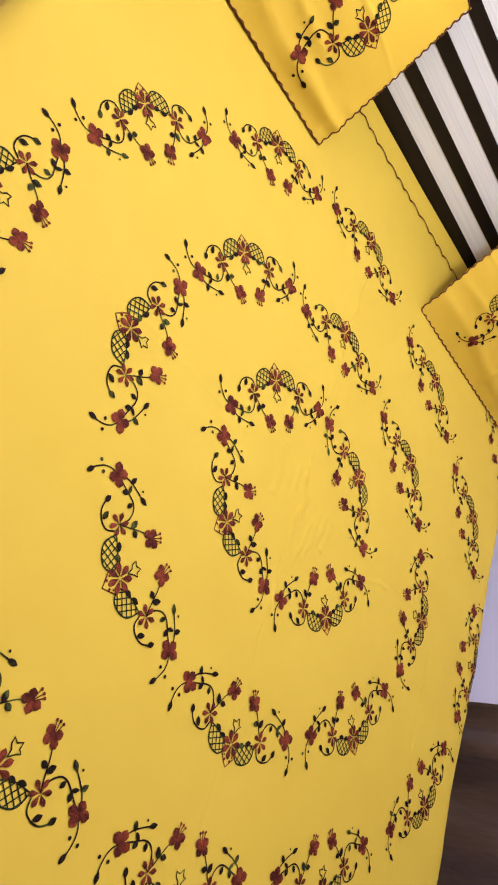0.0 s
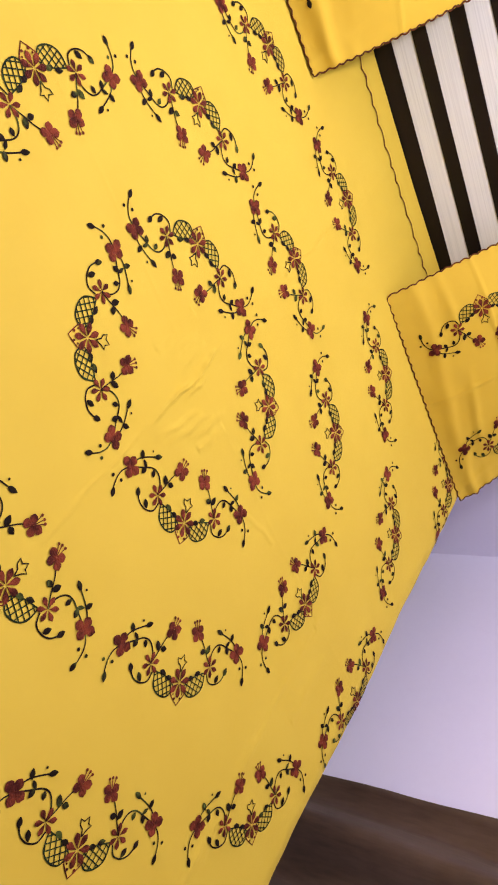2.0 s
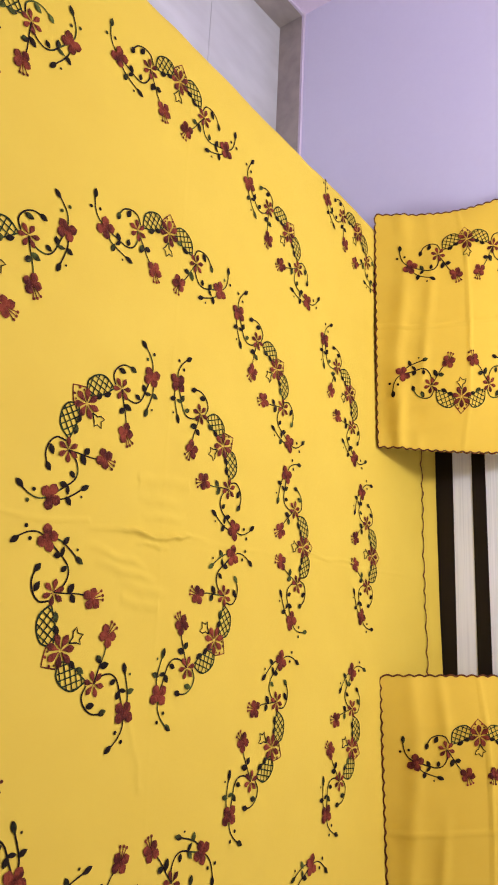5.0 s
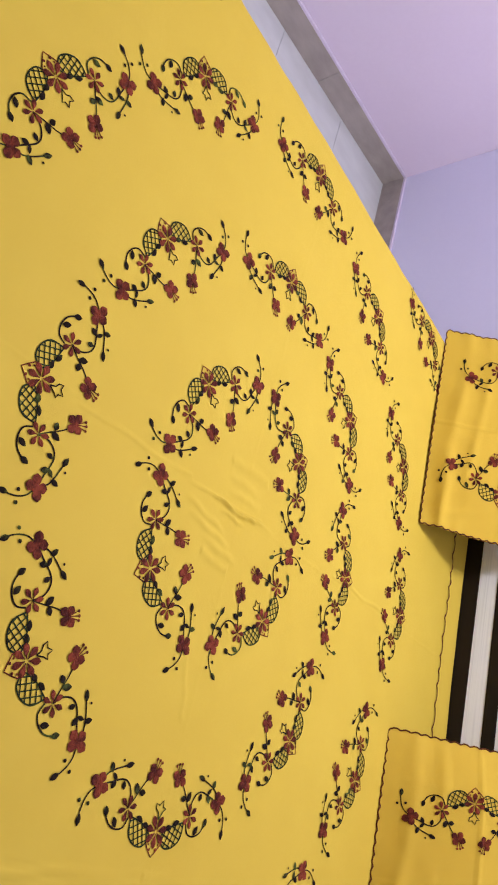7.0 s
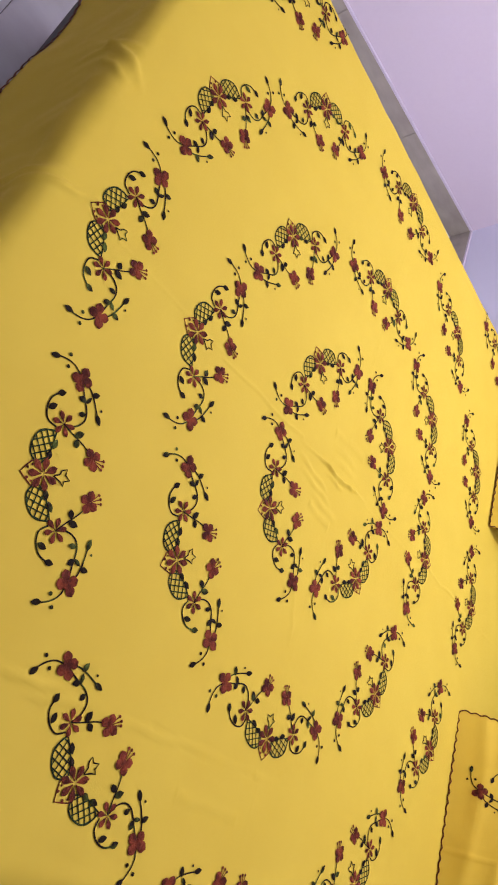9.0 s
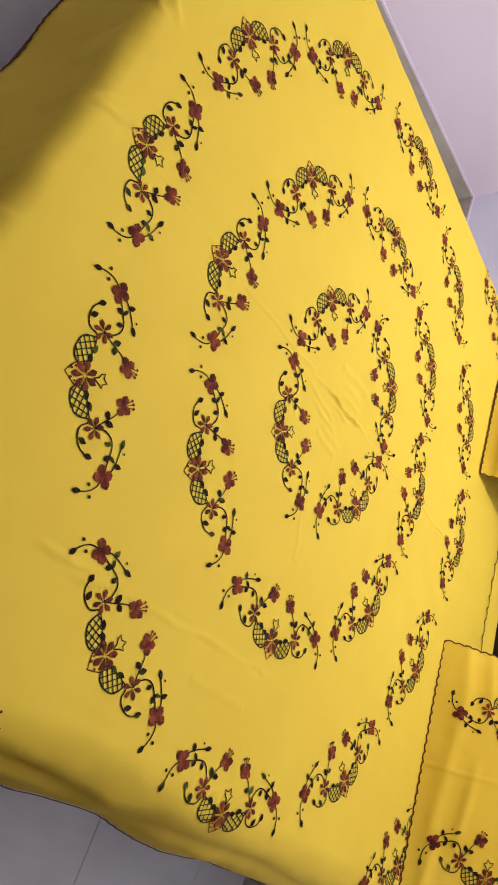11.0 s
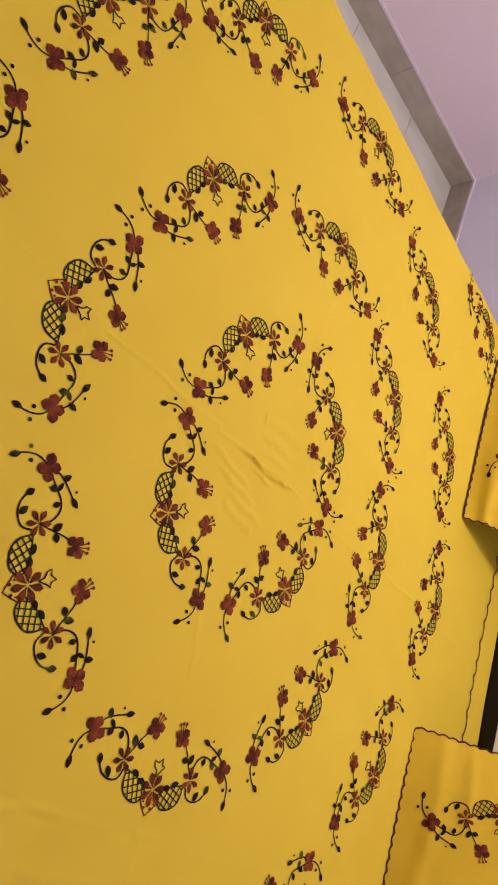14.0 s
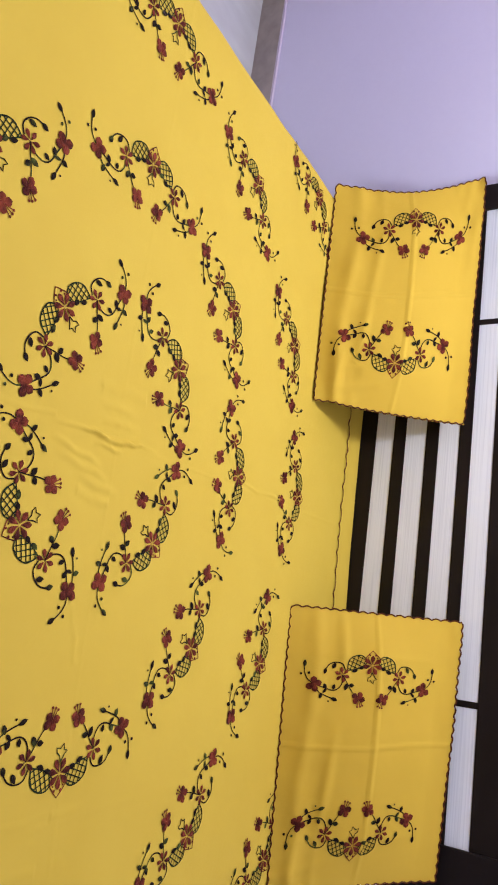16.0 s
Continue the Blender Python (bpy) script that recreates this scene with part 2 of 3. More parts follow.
def rim_folds(s, t):
    """Loose folds of the cloth where it turns down over the mattress: a wavering groove and small tucks across it."""
    h = 0.0
    d = s - 0.895 - 0.018 * noise.noise((t * 3.0, 0.0, 9.0))
    if -0.12 < d < 0.14:
        fade = max(0.0, 1.0 - abs(d) / 0.14)
        h += -0.0105 * math.exp(-(d / 0.014) ** 2) * (0.55 + 0.9 * noise.noise((t * 4.0, 1.0, 3.0))) + 0.0040 * math.exp(-((d - 0.034) / 0.016) ** 2)
        h += 0.0060 * fade * noise.noise((t * 5, s * 21, 6.0)) + 0.0022 * fade * noise.noise((t * 16 - s * 12, s * 30, 1.0))
    d = -t - 0.86 - 0.014 * noise.noise((s * 3.0, 4.0, 2.0))
    if -0.10 < d < 0.12:
        fade = max(0.0, 1.0 - abs(d) / 0.12)
        h += 0.0040 * fade * noise.noise((s * 13, t * 9, 4.0)) + 0.0016 * fade * noise.noise((s * 36 + t * 14, t * 18, 8.0))
    return h


def ruck(s, t):
    """Height of the cloth's folds over the smooth drape."""
    h = 0.0016 * noise.noise((s * 4, t * 4, 0.3)) + 0.0007 * noise.noise((s * 13, t * 13, 2.0)) + rim_folds(s, t)
    for x0, y0, x1, y1, high, wide in CREASES:
        dx, dy = x1 - x0, y1 - y0
        u = ((s - x0) * dx + (t - y0) * dy) / (dx * dx + dy * dy)
        if -0.15 < u < 1.15:
            bend = 0.006 * noise.noise((u * 3 + x0 * 9, y0 * 7, 5.0))
            d = ((s - x0) * dy - (t - y0) * dx) / math.hypot(dx, dy) + bend
            if abs(d) < 4 * wide:
                ends = 1.0 if high < 0.002 else max(0.0, math.sin(math.pi * min(max((u + 0.15) / 1.3, 0), 1)))
                h += high * ends * math.exp(-(d / wide) ** 2)
    return h


def crown(s, t):
    """The mattress is not quite level: it rises a little towards its foot and sides."""
    s, t = min(max(s, -0.85), 0.85), min(max(t, -0.80), 1.0)
    return 0.009 - 0.0175 * t + 0.0194 * s * s + 0.0208 * s * t - 0.0029 * t * t


def drape(s, t, lift=0.0):
    """The place on the laid cloth of its flat point (s, t), lifted off it."""
    qx = min(max(s, SIDE_L + CORNER), SIDE_R - CORNER)
    qy = max(t, FOOT + CORNER)
    dx, dy = s - qx, t - qy
    dist = math.hypot(dx, dy)
    up = ruck(s, t) + crown(s, t)
    if dist <= CORNER:
        dip = -0.017 * (max(0.0, t - 1.0) / 0.056) ** 2 + 0.003 * math.exp(-((t - 1.012) / 0.006) ** 2)
        return Vector((s, t, TOP + up + lift - dip))
    ox, oy = dx / dist, dy / dist
    d = dist - CORNER
    radius = ROUND + (ROUND_R - ROUND) * max(0.0, ox) ** 2
    bend = radius * math.pi / 2
    a = min(d, bend) / radius
    out, down = radius * math.sin(a), radius * (1 - math.cos(a))
    if d > bend:
        more = d - bend
        down += more
        along = s * abs(oy) + t * abs(ox)
        out += more * (0.05 + 0.17 * max(0.0, -oy) + 0.06 * math.sin(along * 7.0 + 1.0) + 0.04 * math.sin(along * 17.0))
    rise = crown(s, t)
    up += lift - rise + (0.005 + 0.010 * max(0.0, ox)) * math.sin(a) * noise.noise((s * 4, t * 4, 7.0)) + 0.003 * math.sin(a) * noise.noise((s * 15, t * 15, 4.0))
    down -= rise
    return Vector((qx + ox * (CORNER + out + up * math.sin(a)), qy + oy * (CORNER + out + up * math.sin(a)), TOP - down + up * math.cos(a)))


SHEET_L, SHEET_R, SHEET_F, SHEET_H = -1.12, 1.03, -1.055, 1.056
SCALLOP = 0.024


def scallop(u):
    return 0.0045 * abs(math.sin(math.pi * u / SCALLOP)) - 0.002


def stations(lo, hi, mid):
    """Steps across the cloth, closer together where its middle is rucked."""
    return np.concatenate([np.linspace(lo, -mid, 160), np.linspace(-mid, mid, 130)[1:], np.linspace(mid, hi, 160)[1:]])


across, along_bed = stations(SHEET_L, SHEET_R, 0.17), stations(SHEET_F, SHEET_H, 0.18)
nx, ny = len(across), len(along_bed)
verts = [drape(float(s), float(t)) for t in along_bed for s in across]
faces = []
for j in range(ny - 1):
    for i in range(nx - 1):
        k = j * nx + i
        faces.append((k, k + 1, k + nx + 1, k + nx))
bedsheet = tagged(mesh_object("bedsheet", verts, faces, YELLOW, smooth=True), "bright yellow cotton bedsheet with embroidered maroon flower sprays", "bedsheet")


BOLD = 1.02                    # fullness of the stitching


def ribbon(points, width, height, lift=0.0):
    """A raised band of thread along flat points (x, y): flat verts (x, y, lift) and faces."""
    vs, fs = [], []
    width = width * BOLD
    n = len(points)
    for k, (px, py) in enumerate(points):
        ax, ay = points[max(k - 1, 0)]
        bx, by = points[min(k + 1, n - 1)]
        l = math.hypot(bx - ax, by - ay) or 1.0
        ox, oy = -(by - ay) / l * width / 2, (bx - ax) / l * width / 2
        vs += [(px + ox, py + oy, lift), (px, py, lift + height), (px - ox, py - oy, lift)]
        if k:
            b = 3 * k
            fs += [(b - 3, b, b + 1, b - 2), (b - 2, b + 1, b + 2, b - 1)]
    return vs, fs


def smooth_line(points, steps=5):
    """A curve through the points."""
    out = []
    n = len(points)
    for k in range(n - 1):
        p0, p1, p2, p3 = points[max(k - 1, 0)], points[k], points[k + 1], points[min(k + 2, n - 1)]
        for j in range(steps):
            u = j / steps
            out.append(tuple(0.5 * (2 * b + (c - a) * u + (2 * a - 5 * b + 4 * c - d) * u * u + (3 * b - a - 3 * c + d) * u ** 3) for a, b, c, d in zip(p0, p1, p2, p3)))
    return out + [points[-1]]


def blade(x0, y0, x1, y1, width, height=0.0009, full=0.5, lift=0.0005):
    """A satin-stitched leaf or petal from its base to its tip, widest at full."""
    vs, fs = [], []
    l = math.hypot(x1 - x0, y1 - y0)
    tx, ty = (x1 - x0) / l, (y1 - y0) / l
    n = 6
    for k in range(n + 1):
        u = k / n
        w = 0.56 * width * max(0.12, math.sin(math.pi * u ** (math.log(0.5) / math.log(full))) ** 0.75)
        px, py = x0 + (x1 - x0) * u, y0 + (y1 - y0) * u
        vs += [(px - ty * w, py + tx * w, lift), (px, py, lift + height), (px + ty * w, py - tx * w, lift)]
        if k:
            b = 3 * k
            fs += [(b - 3, b, b + 1, b - 2), (b - 2, b + 1, b + 2, b - 1)]
    return vs, fs


def dot(x, y, r):
    vs = [(x, y, 0.0018)] + [(x + r * math.cos(a), y + r * math.sin(a), 0.0004) for a in (k * math.pi / 3 for k in range(6))]
    return vs, [(0, 1 + k, 1 + (k + 1) % 6) for k in range(6)]


def merged(pieces):
    vs, fs = [], []
    for v, f in pieces:
        fs += [tuple(i + len(vs) for i in face) for face in f]
        vs += v
    return vs, fs


def mirror(piece):
    v, f = piece
    return [(-x, y, z) for x, y, z in v], [tuple(reversed(q)) for q in f]


def star_flower(cx, cy, r, turn=0.0, petals=6):
    """Narrow petals round an open middle."""
    out = []
    for k in range(petals):
        a = turn + 2 * math.pi * k / petals
        out.append(blade(cx + 0.12 * r * math.cos(a), cy + 0.12 * r * math.sin(a), cx + r * math.cos(a), cy + r * math.sin(a), r * 0.40, full=0.66))
    return merged(out)


def lobed_flower(cx, cy, r, turn, stamens=False):
    """Four broad, parted lobes, with stamens on one side."""
    out = []
    for da, l in ((-2.3, 1.05), (-0.95, 1.2), (0.95, 1.1), (2.35, 1.12)):
        a = turn + da
        out.append(blade(cx - 0.12 * r * math.cos(a), cy - 0.12 * r * math.sin(a), cx + l * r * math.cos(a), cy + l * r * math.sin(a), r * 0.84, full=0.66))
    if stamens:
        for da in (-0.30, 0.0, 0.34):
            a = turn + da
            ex, ey = cx + 1.40 * r * math.cos(a), cy + 1.40 * r * math.sin(a)
            out.append(ribbon([(cx + 0.2 * r * math.cos(a), cy + 0.2 * r * math.sin(a)), (ex, ey)], 0.0016, 0.0007))
            out.append(dot(ex, ey, 0.0026))
    else:
        out.append(blade(cx, cy, cx + 0.55 * r * math.cos(turn), cy + 0.55 * r * math.sin(turn), r * 0.5, full=0.6))
    return merged(out)


def lattice_leaf():
    """The right one of two round leaves filled with a net of thread."""
    a, b, c, d = (0.012, 0.010), (0.045, 0.021), (0.062, -0.016), (0.034, -0.008)
    rim_out = smooth_line([a, (0.026, 0.023), b, (0.060, 0.008), c], 5)
    rim_in = smooth_line([c, (0.047, -0.012), d, (0.020, 0.000), a], 5)
    out = [ribbon(rim_out, 0.0025, 0.0007), ribbon(rim_in, 0.0021, 0.0007)]
    loop = rim_out + rim_in
    for ang, gap in ((0.36, 0.0092), (-1.24, 0.0092)):
        ux, uy = math.cos(ang), math.sin(ang)
        vals = [px * -uy + py * ux for px, py in loop]
        v = min(vals) + gap * 0.7
        while v < max(vals):
            cuts = []
            for (p, q) in zip(loop, loop[1:]):
                e, f = p[0] * -uy + p[1] * ux - v, q[0] * -uy + q[1] * ux - v
                if e * f < 0:
                    k = e / (e - f)
                    cuts.append((p[0] + (q[0] - p[0]) * k, p[1] + (q[1] - p[1]) * k))
            if len(cuts) >= 2:
                out.append(ribbon([cuts[0], cuts[-1]], 0.0019, 0.0006))
            v += gap
    return merged(out)


def half_stems():
    """Stems, curls, buds and leaves of the right half of a spray."""
    side, big, inner = (0.074, -0.026), (0.143, -0.052), (0.032, -0.080)
    curl = smooth_line([(0.068, -0.014), (0.076, 0.000), (0.092, 0.003), (0.107, -0.003), (0.116, -0.015)])
    stem = smooth_line([side, (0.0735, -0.045), (0.083, -0.060), (0.098, -0.064), (0.120, -0.058), big])
    drop = smooth_line([side, (0.062, -0.043), (0.048, -0.064), inner])
    bud = smooth_line([big, (0.158, -0.042), (0.166, -0.028), (0.169, -0.010)])
    sprig = smooth_line([(0.143, -0.055), (0.132, -0.068), (0.117, -0.076), (0.096, -0.083)])
    dark = [ribbon(curl, 0.0026, 0.0007), ribbon(stem, 0.0026, 0.0007), ribbon(drop, 0.0021, 0.0007), ribbon(bud, 0.0023, 0.0007), ribbon(sprig, 0.0024, 0.0007)]
    dark += [blade(0.115, -0.012, 0.119, -0.026, 0.0085), blade(0.168, -0.012, 0.168, 0.004, 0.0080), blade(0.098, -0.082, 0.082, -0.088, 0.0078)]
    dark += [blade(0.060, -0.046, 0.066, -0.062, 0.0095), blade(0.056, -0.050, 0.043, -0.050, 0.0090), blade(0.094, -0.062, 0.092, -0.050, 0.0075), blade(0.112, -0.062, 0.118, -0.049, 0.0085)]
    dark += [blade(0.123, -0.071, 0.127, -0.085, 0.0080), blade(0.120, -0.071, 0.110, -0.061, 0.0060), blade(0.092, 0.001, 0.099, -0.013, 0.0085)]
    dark += [dot(0.157, -0.026, 0.0032), dot(0.175, -0.029, 0.0032), dot(0.104, -0.090, 0.0022)]
    dark += [blade(0.020, -0.004, 0.034, -0.008, 0.008), blade(0.036, -0.011, 0.050, -0.017, 0.008)]
    return merged(dark)


RIGHT_HALF, RIGHT_NET = half_stems(), lattice_leaf()
POINT = merged([ribbon([(0.017, 0.016), (0.0165, 0.0195), (0.009, 0.028), (0.0, 0.037), (-0.009, 0.028), (-0.0165, 0.0195), (-0.017, 0.016)], 0.0020, 0.0007),
                dot(0.007, 0.026, 0.0024), dot(-0.007, 0.026, 0.0024), dot(0.0, 0.020, 0.0020), dot(0.011, 0.019, 0.0018), dot(-0.011, 0.019, 0.0018)])
STAR_LINE = [(0.0, -0.016), (-0.007, -0.027), (-0.0125, -0.032), (-0.006, -0.034), (-0.004, -0.043), (0.003, -0.036), (0.011, -0.038), (0.009, -0.030), (0.003, -0.026), (0.0, -0.016)]
STAR = ribbon(STAR_LINE, 0.0022, 0.0009)
FLOWERS = [("flower", star_flower(0.0, 0.001, 0.0240, math.pi / 2, 7))]
for sign in (1, -1):
    for made in (star_flower(0.074, -0.026, 0.0188, 0.3), lobed_flower(0.031, -0.079, 0.0152, -1.9, True), lobed_flower(0.143, -0.052, 0.0172, 0.5)):
        FLOWERS.append(("flower", made if sign == 1 else mirror(made)))


def spray(parent, place, label=""):
    """One embroidered spray: two stems with leaves, two netted leaves, a point, a star and seven flowers. place maps flat points to the cloth."""
    whole = new("embroidered_spray")
    whole.parent = parent
    tagged(whole, label)

    def laid(piece, name, mat):
        v, f = piece
        return mesh_object(name, [place(*p) for p in v], f, mat, whole, smooth=True)
    laid(RIGHT_HALF, "leafy_stem", GREEN)
    laid(mirror(RIGHT_HALF), "leafy_stem", GREEN)
    laid(RIGHT_NET, "netted_leaf", DARK_GREEN)
    laid(mirror(RIGHT_NET), "netted_leaf", DARK_GREEN)
    laid(STAR, "star_outline", GREEN)
    laid(POINT, "pointed_tip", MAROON)
    for name, piece in FLOWERS:
        laid(piece, name, MAROON)
    return whole


SPRAYS = (  # place of the middle flower on the flat cloth, and the way its point faces in degrees
    (-0.168, -0.160, -127), (-0.180, 0.150, 128), (0.148, 0.155, 54.5), (0.171, -0.159, -54),
    (-0.327, -0.358, -127), (-0.505, -0.028, -177), (-0.373, 0.304, 132), (-0.038, 0.418, 96),
    (0.324, 0.327, 60), (0.521, 0.014, 4), (0.363, -0.321, -50), (0.020, -0.465, -87),
    (-0.378, -0.642, -113), (-0.660, -0.415, -145), (-0.795, -0.040, -180), (-0.682, 0.321, 146),
    (-0.411, 0.600, 121), (-0.055, 0.712, 89), (0.346, 0.611, 68), (0.666, 0.395, 44),
    (0.821, 0.029, 2), (0.699, -0.346, -35), (0.384, -0.593, -64), (0.005, -0.697, -85),
    (-0.834, 0.622, 155), (0.762, 0.716, 45), (-0.815, -0.600, -143), (0.830, -0.600, -38),
)
for fx, fy, facing in SPRAYS:
    ca, sa = math.cos(radians(facing)), math.sin(radians(facing))

    def on_sheet(u, v, h, fx=fx, fy=fy, ca=ca, sa=sa):
        u, v = u * 0.97, v * 0.97
        return drape(fx + v * ca + u * sa, fy + v * sa - u * ca, 0.0011 + h)
    spray(bedsheet, on_sheet)


def hem_line(points, wave, side):
    """Scalloped edging along a flat line: wave is its depth, side the way it swells."""
    out, run = [], 0.0
    for (ax, ay), (bx, by) in zip(points, points[1:]):
        l = math.hypot(bx - ax, by - ay)
        n = max(2, int(l / 0.004))
        ox, oy = -(by - ay) / l * side, (bx - ax) / l * side
        for k in range(n):
            u = k / n
            w = wave * abs(math.sin(math.pi * (run + u * l) / SCALLOP))
            out.append((ax + (bx - ax) * u + ox * w, ay + (by - ay) * u + oy * w))
        run += l
    return out + [points[-1]]


e = 0.004
wave_line = []
for k in range(520):
    s = SHEET_L + (SHEET_R - SHEET_L) * k / 519
    wave_line.append((s, 1.004 + 0.0150 * (abs(math.sin(s * 66 + 1.2 * noise.noise((s * 9, 0, 0)))) - 0.6) + 0.006 * noise.noise((s * 6, 3.0, 0))))
hem = ribbon(wave_line, 0.0062, 0.0014)
mesh_object("scalloped_hem", [drape(px, py, 0.0014 + h) for px, py, h in hem[0]], hem[1], BROWN_THREAD, bedsheet, "brown scalloped edging")
hem = ribbon(hem_line([(SHEET_L + e, SHEET_H), (SHEET_L + e, SHEET_F + e), (SHEET_R - e, SHEET_F + e), (SHEET_R - e, SHEET_H)], 0.007, -1), 0.006, 0.0014)
mesh_object("scalloped_hem", [drape(px, py, 0.0014 + h) for px, py, h in hem[0]], hem[1], BROWN_THREAD, bedsheet, "brown scalloped edging")


# ---- the two pillowcases that lean against the headboard ----
def pillowcase(a, b, c, d, bow, seed, places, wider, crumple, flap, label):
    """a, b: lower corners; c, d: upper corners over b and a. bow: sag of the four edges, in metres."""
    a, b, c, d = map(Vector, (a, b, c, d))
    wide, tall = (b - a).length, (d - a).length
    across = (b - a).normalized()
    slope = ((d - a) + (c - b)).normalized()
    out = across.cross(slope).normalized()

    def at(u, v, h=0.0):
        p = (a * (1 - u) + b * u) * (1 - v) + (d * (1 - u) + c * u) * v
        p += across * (bow[0] * math.sin(math.pi * v) * (1 - u) - bow[1] * math.sin(math.pi * v) * u)
        p += slope * (bow[2] * math.sin(math.pi * u) * (1 - v) - bow[3] * math.sin(math.pi * u) * v)
        full = (max(0.0, math.sin(math.pi * u)) * max(0.0, math.sin(math.pi * v))) ** 0.8
        z = 0.016 * full + 0.022 * max(0.0, 1 - abs(v - 0.5 - 0.015 * math.sin(4 * u)) / 0.5) * min(1.0, 6 * u, 6 * (1 - u)) + 0.005 * noise.noise((u * 3 + seed, v * 2.5, 1.0)) * full ** 0.5
        z += 0.0045 * math.exp(-((v - 0.5 - 0.02 * math.sin(3 * u)) / 0.010) ** 2) * (0.5 + 0.5 * math.sin(math.pi * u))
        z += 0.0025 * math.exp(-((u - 0.5 - 0.01 * math.sin(5 * v)) / 0.006) ** 2)
        z += 0.004 * noise.noise((u * 9 + seed, v * 7, 3.0)) * max(0.0, 0.5 - abs(v - 0.12)) * 1.4
        z += 0.010 * math.exp(-((v - 0.13 - 0.03 * math.sin(5 * u + seed)) / 0.045) ** 2) * (0.6 + 0.8 * noise.noise((u * 3, seed, 8.0)))
        z += 0.006 * math.exp(-((v - 0.27 - 0.04 * math.sin(4 * u + seed)) / 0.03) ** 2) * (0.5 + noise.noise((u * 4, seed, 2.0)))
        z += crumple * 0.016 * max(0.0, v - 0.80) * 5 * max(0.0, 0.55 - u) * (0.4 + noise.noise((v * 14, u * 9, seed)))
        z += flap * max(0.0, (v - 0.88) / 0.12) ** 1.6 * (0.6 + 0.7 * noise.noise((u * 3, seed, 6.0)) + 0.5 * (1 - u)) * min(1.0, 5 * u + 0.3)
        z += 0.007 * math.exp(-((v - 0.10 - 0.25 * abs(u - 0.93)) / 0.030) ** 2) * max(0.0, u - 0.70) * 3 + 0.006 * math.exp(-((u - 0.955 + 0.15 * v) / 0.018) ** 2) * max(0.0, 0.5 - v)
        return p + out * (z + h)

    nu, nv = 120, 84
    vs, fs = [], []
    for j in range(nv + 1):
        for i in range(nu + 1):
            u, v = i / nu, j / nv
            eu = 0.0045 * abs(math.sin(math.pi * v * tall / SCALLOP)) / wide
            ev = 0.0045 * abs(math.sin(math.pi * u * wide / SCALLOP)) / tall
            uu = u - eu * (u < 1e-6) + eu * (u > 1 - 1e-6)
            vv = v - ev * (v < 1e-6) + ev * (v > 1 - 1e-6)
            vs.append(at(uu, vv))
    top = len(vs)
    for j in range(nv + 1):
        for i in range(nu + 1):
            u, v = i / nu, j / nv
            full = (max(0.0, math.sin(math.pi * u)) * max(0.0, math.sin(math.pi * v))) ** 0.5
            p = vs[j * (nu + 1) + i]
            vs.append(p - out * (0.003 + 0.040 * full))
    for j in range(nv):
        for i in range(nu):
            k = j * (nu + 1) + i
            fs.append((k, k + 1, k + nu + 2, k + nu + 1))
            fs.append((top + k, top + k + nu + 1, top + k + nu + 2, top + k + 1))
    rim = [i for i in range(nu)] + [j * (nu + 1) + nu for j in range(nv)] + [nv * (nu + 1) + i for i in range(nu, 0, -1)] + [j * (nu + 1) for j in range(nv, 0, -1)]
    edge = len(vs)
    vs += [vs[p] for p in rim] + [vs[top + p] for p in rim]
    n = len(rim)
    for k in range(n):
        m = (k + 1) % n
        fs.append((edge + k, edge + n + k, edge + n + m, edge + m))
    case = tagged(mesh_object("pillowcase", vs, fs, PILLOW_YELLOW, smooth=True), label, "pillowcase", "pillowcases against the headboard")
    line = hem_line([(0, 0), (wide, 0), (wide, tall), (0, tall), (0, 0)], 0.0045, -1)
    hv, hf = ribbon(line, 0.0036, 0.0014)
    mesh_object("scalloped_hem", [at(x / wide, y / tall, 0.001 + h) for x, y, h in hv], hf, BROWN_THREAD, case, "dark brown scalloped edging")
    for (um, vm), way in zip(places, (-1, 1)):
        spray(case, lambda x, y, h, um=um, vm=vm, way=way: at(um + way * y * wider / wide, vm + way * x * wider / tall, 0.0011 + h))
    return case


pillowcase((-0.931, 0.714, 0.652), (-0.322, 0.738, 0.648), (-0.338, 1.033, 0.950), (-1.083, 1.030, 0.962), (0.034, -0.005, 0.0, 0.0), 1.0, ((0.155, 0.520), (0.80, 0.465)), 1.08, 1.6, 0.010, "yellow embroidered pillowcase with brown scalloped edging, lifted corner")
pillowcase((0.208, 0.746, 0.651), (0.838, 0.750, 0.674), (0.786, 1.033, 0.958), (0.190, 1.033, 0.982), (0.0, 0.004, 0.0, 0.0), 7.0, ((0.20, 0.470), (0.85, 0.450)), 0.98, 0.5, 0.014, "yellow embroidered pillowcase with ironed fold lines against the slats")


# ---- the brown curtain on the wall right of the bed ----
vs, fs = [], []
cn, cm = 140, 30
for j in range(cm + 1):
    for i in range(cn + 1):
        u, v = i / cn, j / cm
        yy = 0.132 - 2.2 * u
        swing = 0.5 + 0.5 * math.sin(yy * 21 + 2.2 + 1.2 * math.sin(yy * 5) + 1.1 * v)
        tuck = noise.noise((yy * 16, v * 2.2, 3.0)) + 0.4 * noise.noise((yy * 42, v * 5, 7.0))
        vs.append((EAST - 0.036 - 0.080 * swing ** 1.4 - 0.014 * tuck, yy + 0.010 * math.sin(6 * v) + 0.008 * noise.noise((v * 9, u * 30, 2.0)), 0.02 + 2.2 * v))
top = len(vs)
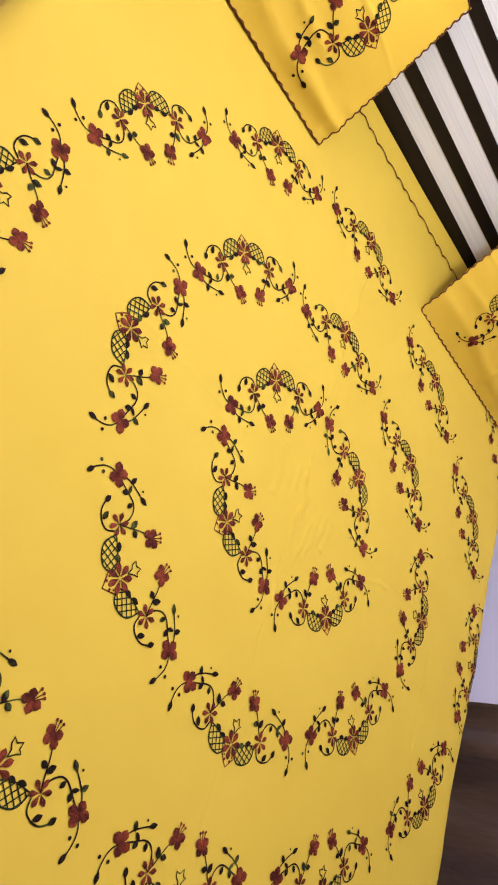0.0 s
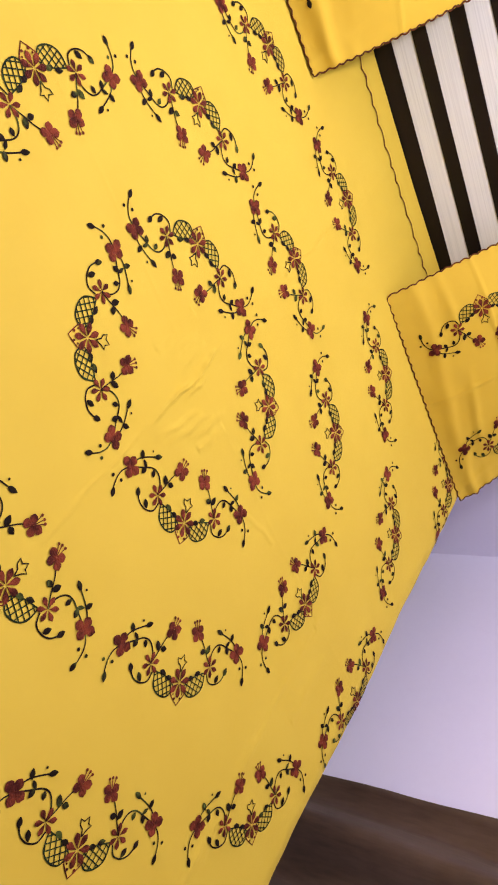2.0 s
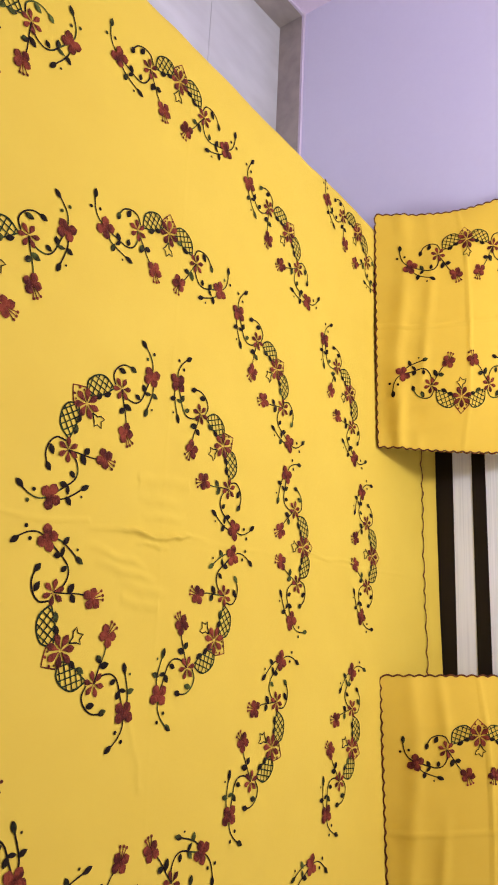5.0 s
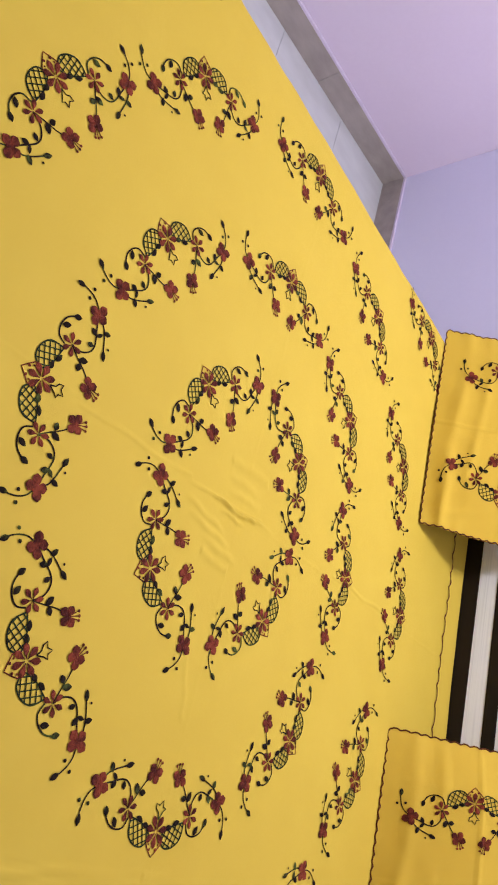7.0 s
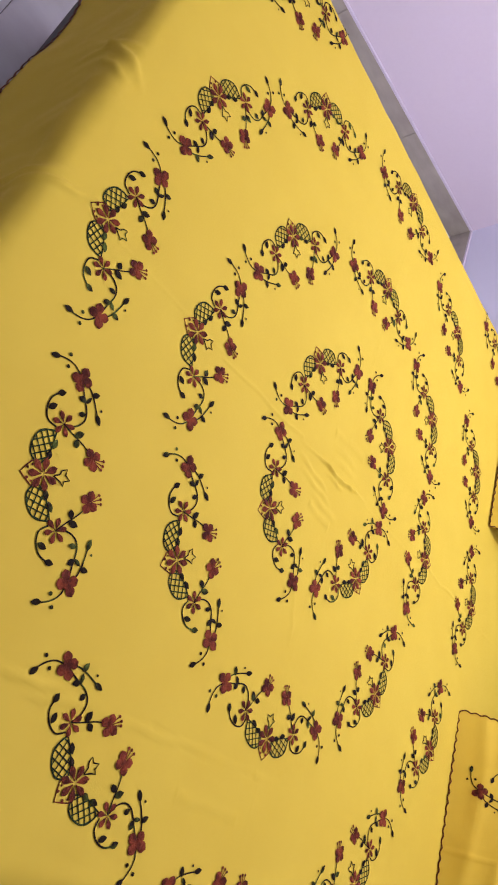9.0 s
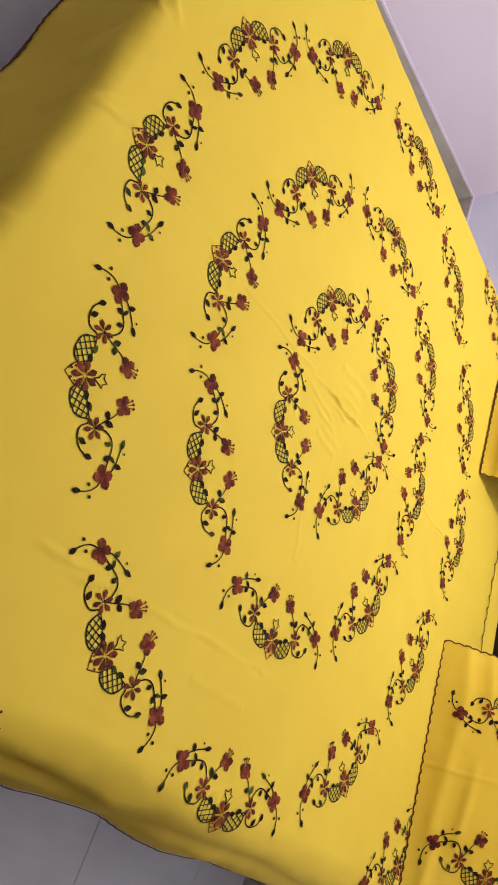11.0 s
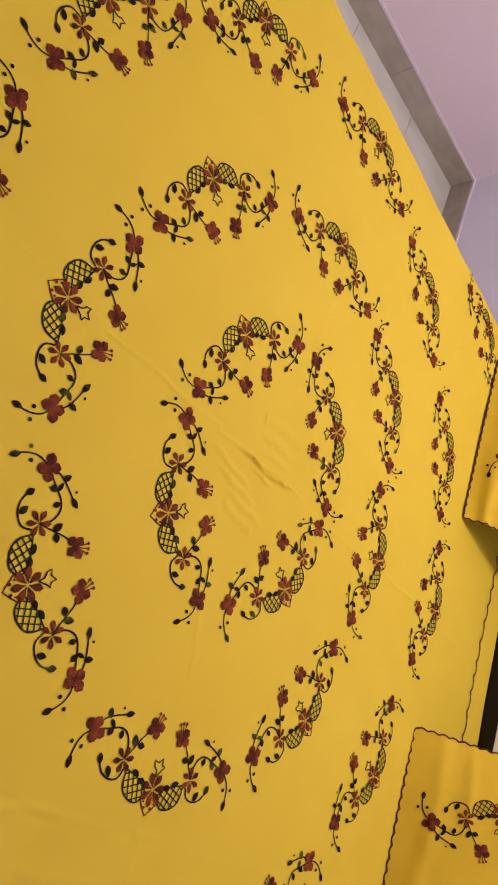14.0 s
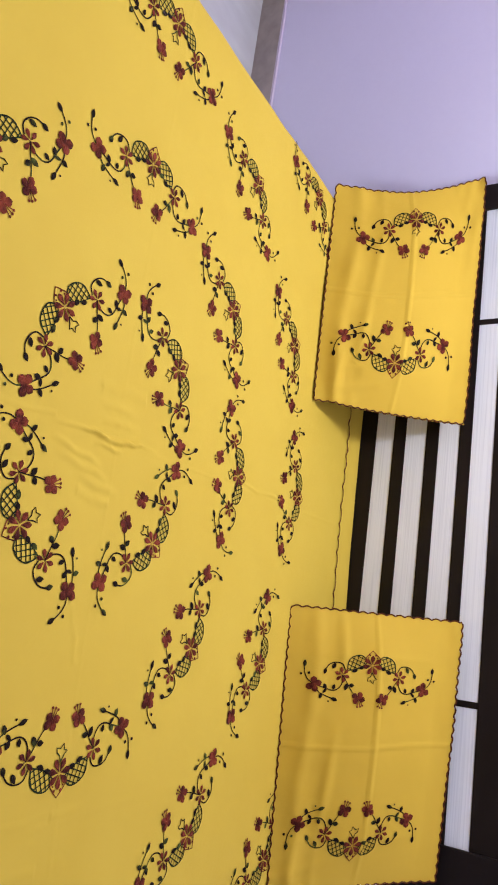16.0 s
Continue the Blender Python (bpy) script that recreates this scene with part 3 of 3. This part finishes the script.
vs += [(x + 0.003, y, z) for x, y, z in vs]
for j in range(cm):
    for i in range(cn):
        k = j * (cn + 1) + i
        fs.append((k, k + cn + 1, k + cn + 2, k + 1))
        fs.append((top + k, top + k + 1, top + k + cn + 2, top + k + cn + 1))
for j in range(cm):
    k = j * (cn + 1)
    fs.append((k, top + k, top + k + cn + 1, k + cn + 1))
curtain = tagged(mesh_object("curtain", vs, fs, CURTAIN_CLOTH, smooth=True), "dark brown curtain hanging in soft folds", "curtain")

# ---- the bulb's fitting ----
bulb_lamp = tagged(new("ceiling_lamp"), "plain white bulb holder hanging from the ceiling", "lamp")
bm = bmesh.new()
bmesh.ops.create_cone(bm, cap_ends=True, segments=20, radius1=0.035, radius2=0.05, depth=0.03, matrix=Matrix.Translation((BULB_X, BULB_Y, HIGH - 0.0155)))
part("ceiling_rose", bm, WHITE_PLASTIC, bulb_lamp)
bm = bmesh.new()
bmesh.ops.create_cone(bm, cap_ends=True, segments=10, radius1=0.004, radius2=0.004, depth=HIGH - BULB_Z - 0.20, matrix=Matrix.Translation((BULB_X, BULB_Y, (HIGH + BULB_Z) / 2 + 0.07)))
part("cord", bm, WHITE_PLASTIC, bulb_lamp)
bm = bmesh.new()
bmesh.ops.create_cone(bm, cap_ends=True, segments=16, radius1=0.022, radius2=0.018, depth=0.08, matrix=Matrix.Translation((BULB_X, BULB_Y, BULB_Z + 0.13)))
part("bulb_holder", bm, WHITE_PLASTIC, bulb_lamp)

# ---- floor tiles, laid in staggered rows ----
tile_data = {}
row = 0
x = WEST - 0.06
while x < EAST - 0.01:
    x1 = min(x + 0.90, EAST)
    y = 0.28 - 0.45 * 8 + (0.165 if row % 2 else 0.0)
    while y < NORTH:
        y0, y1 = max(y, SOUTH), min(y + 0.45, NORTH)
        if y1 - y0 > 0.02:
            part("tile", block((x + 0.001, y0 + 0.001, -0.0039), (x1 - 0.001, y1 - 0.001, 0.0), 0.0008), FLOOR_TILE, floor)
        y += 0.45
    x = x1
    row += 1
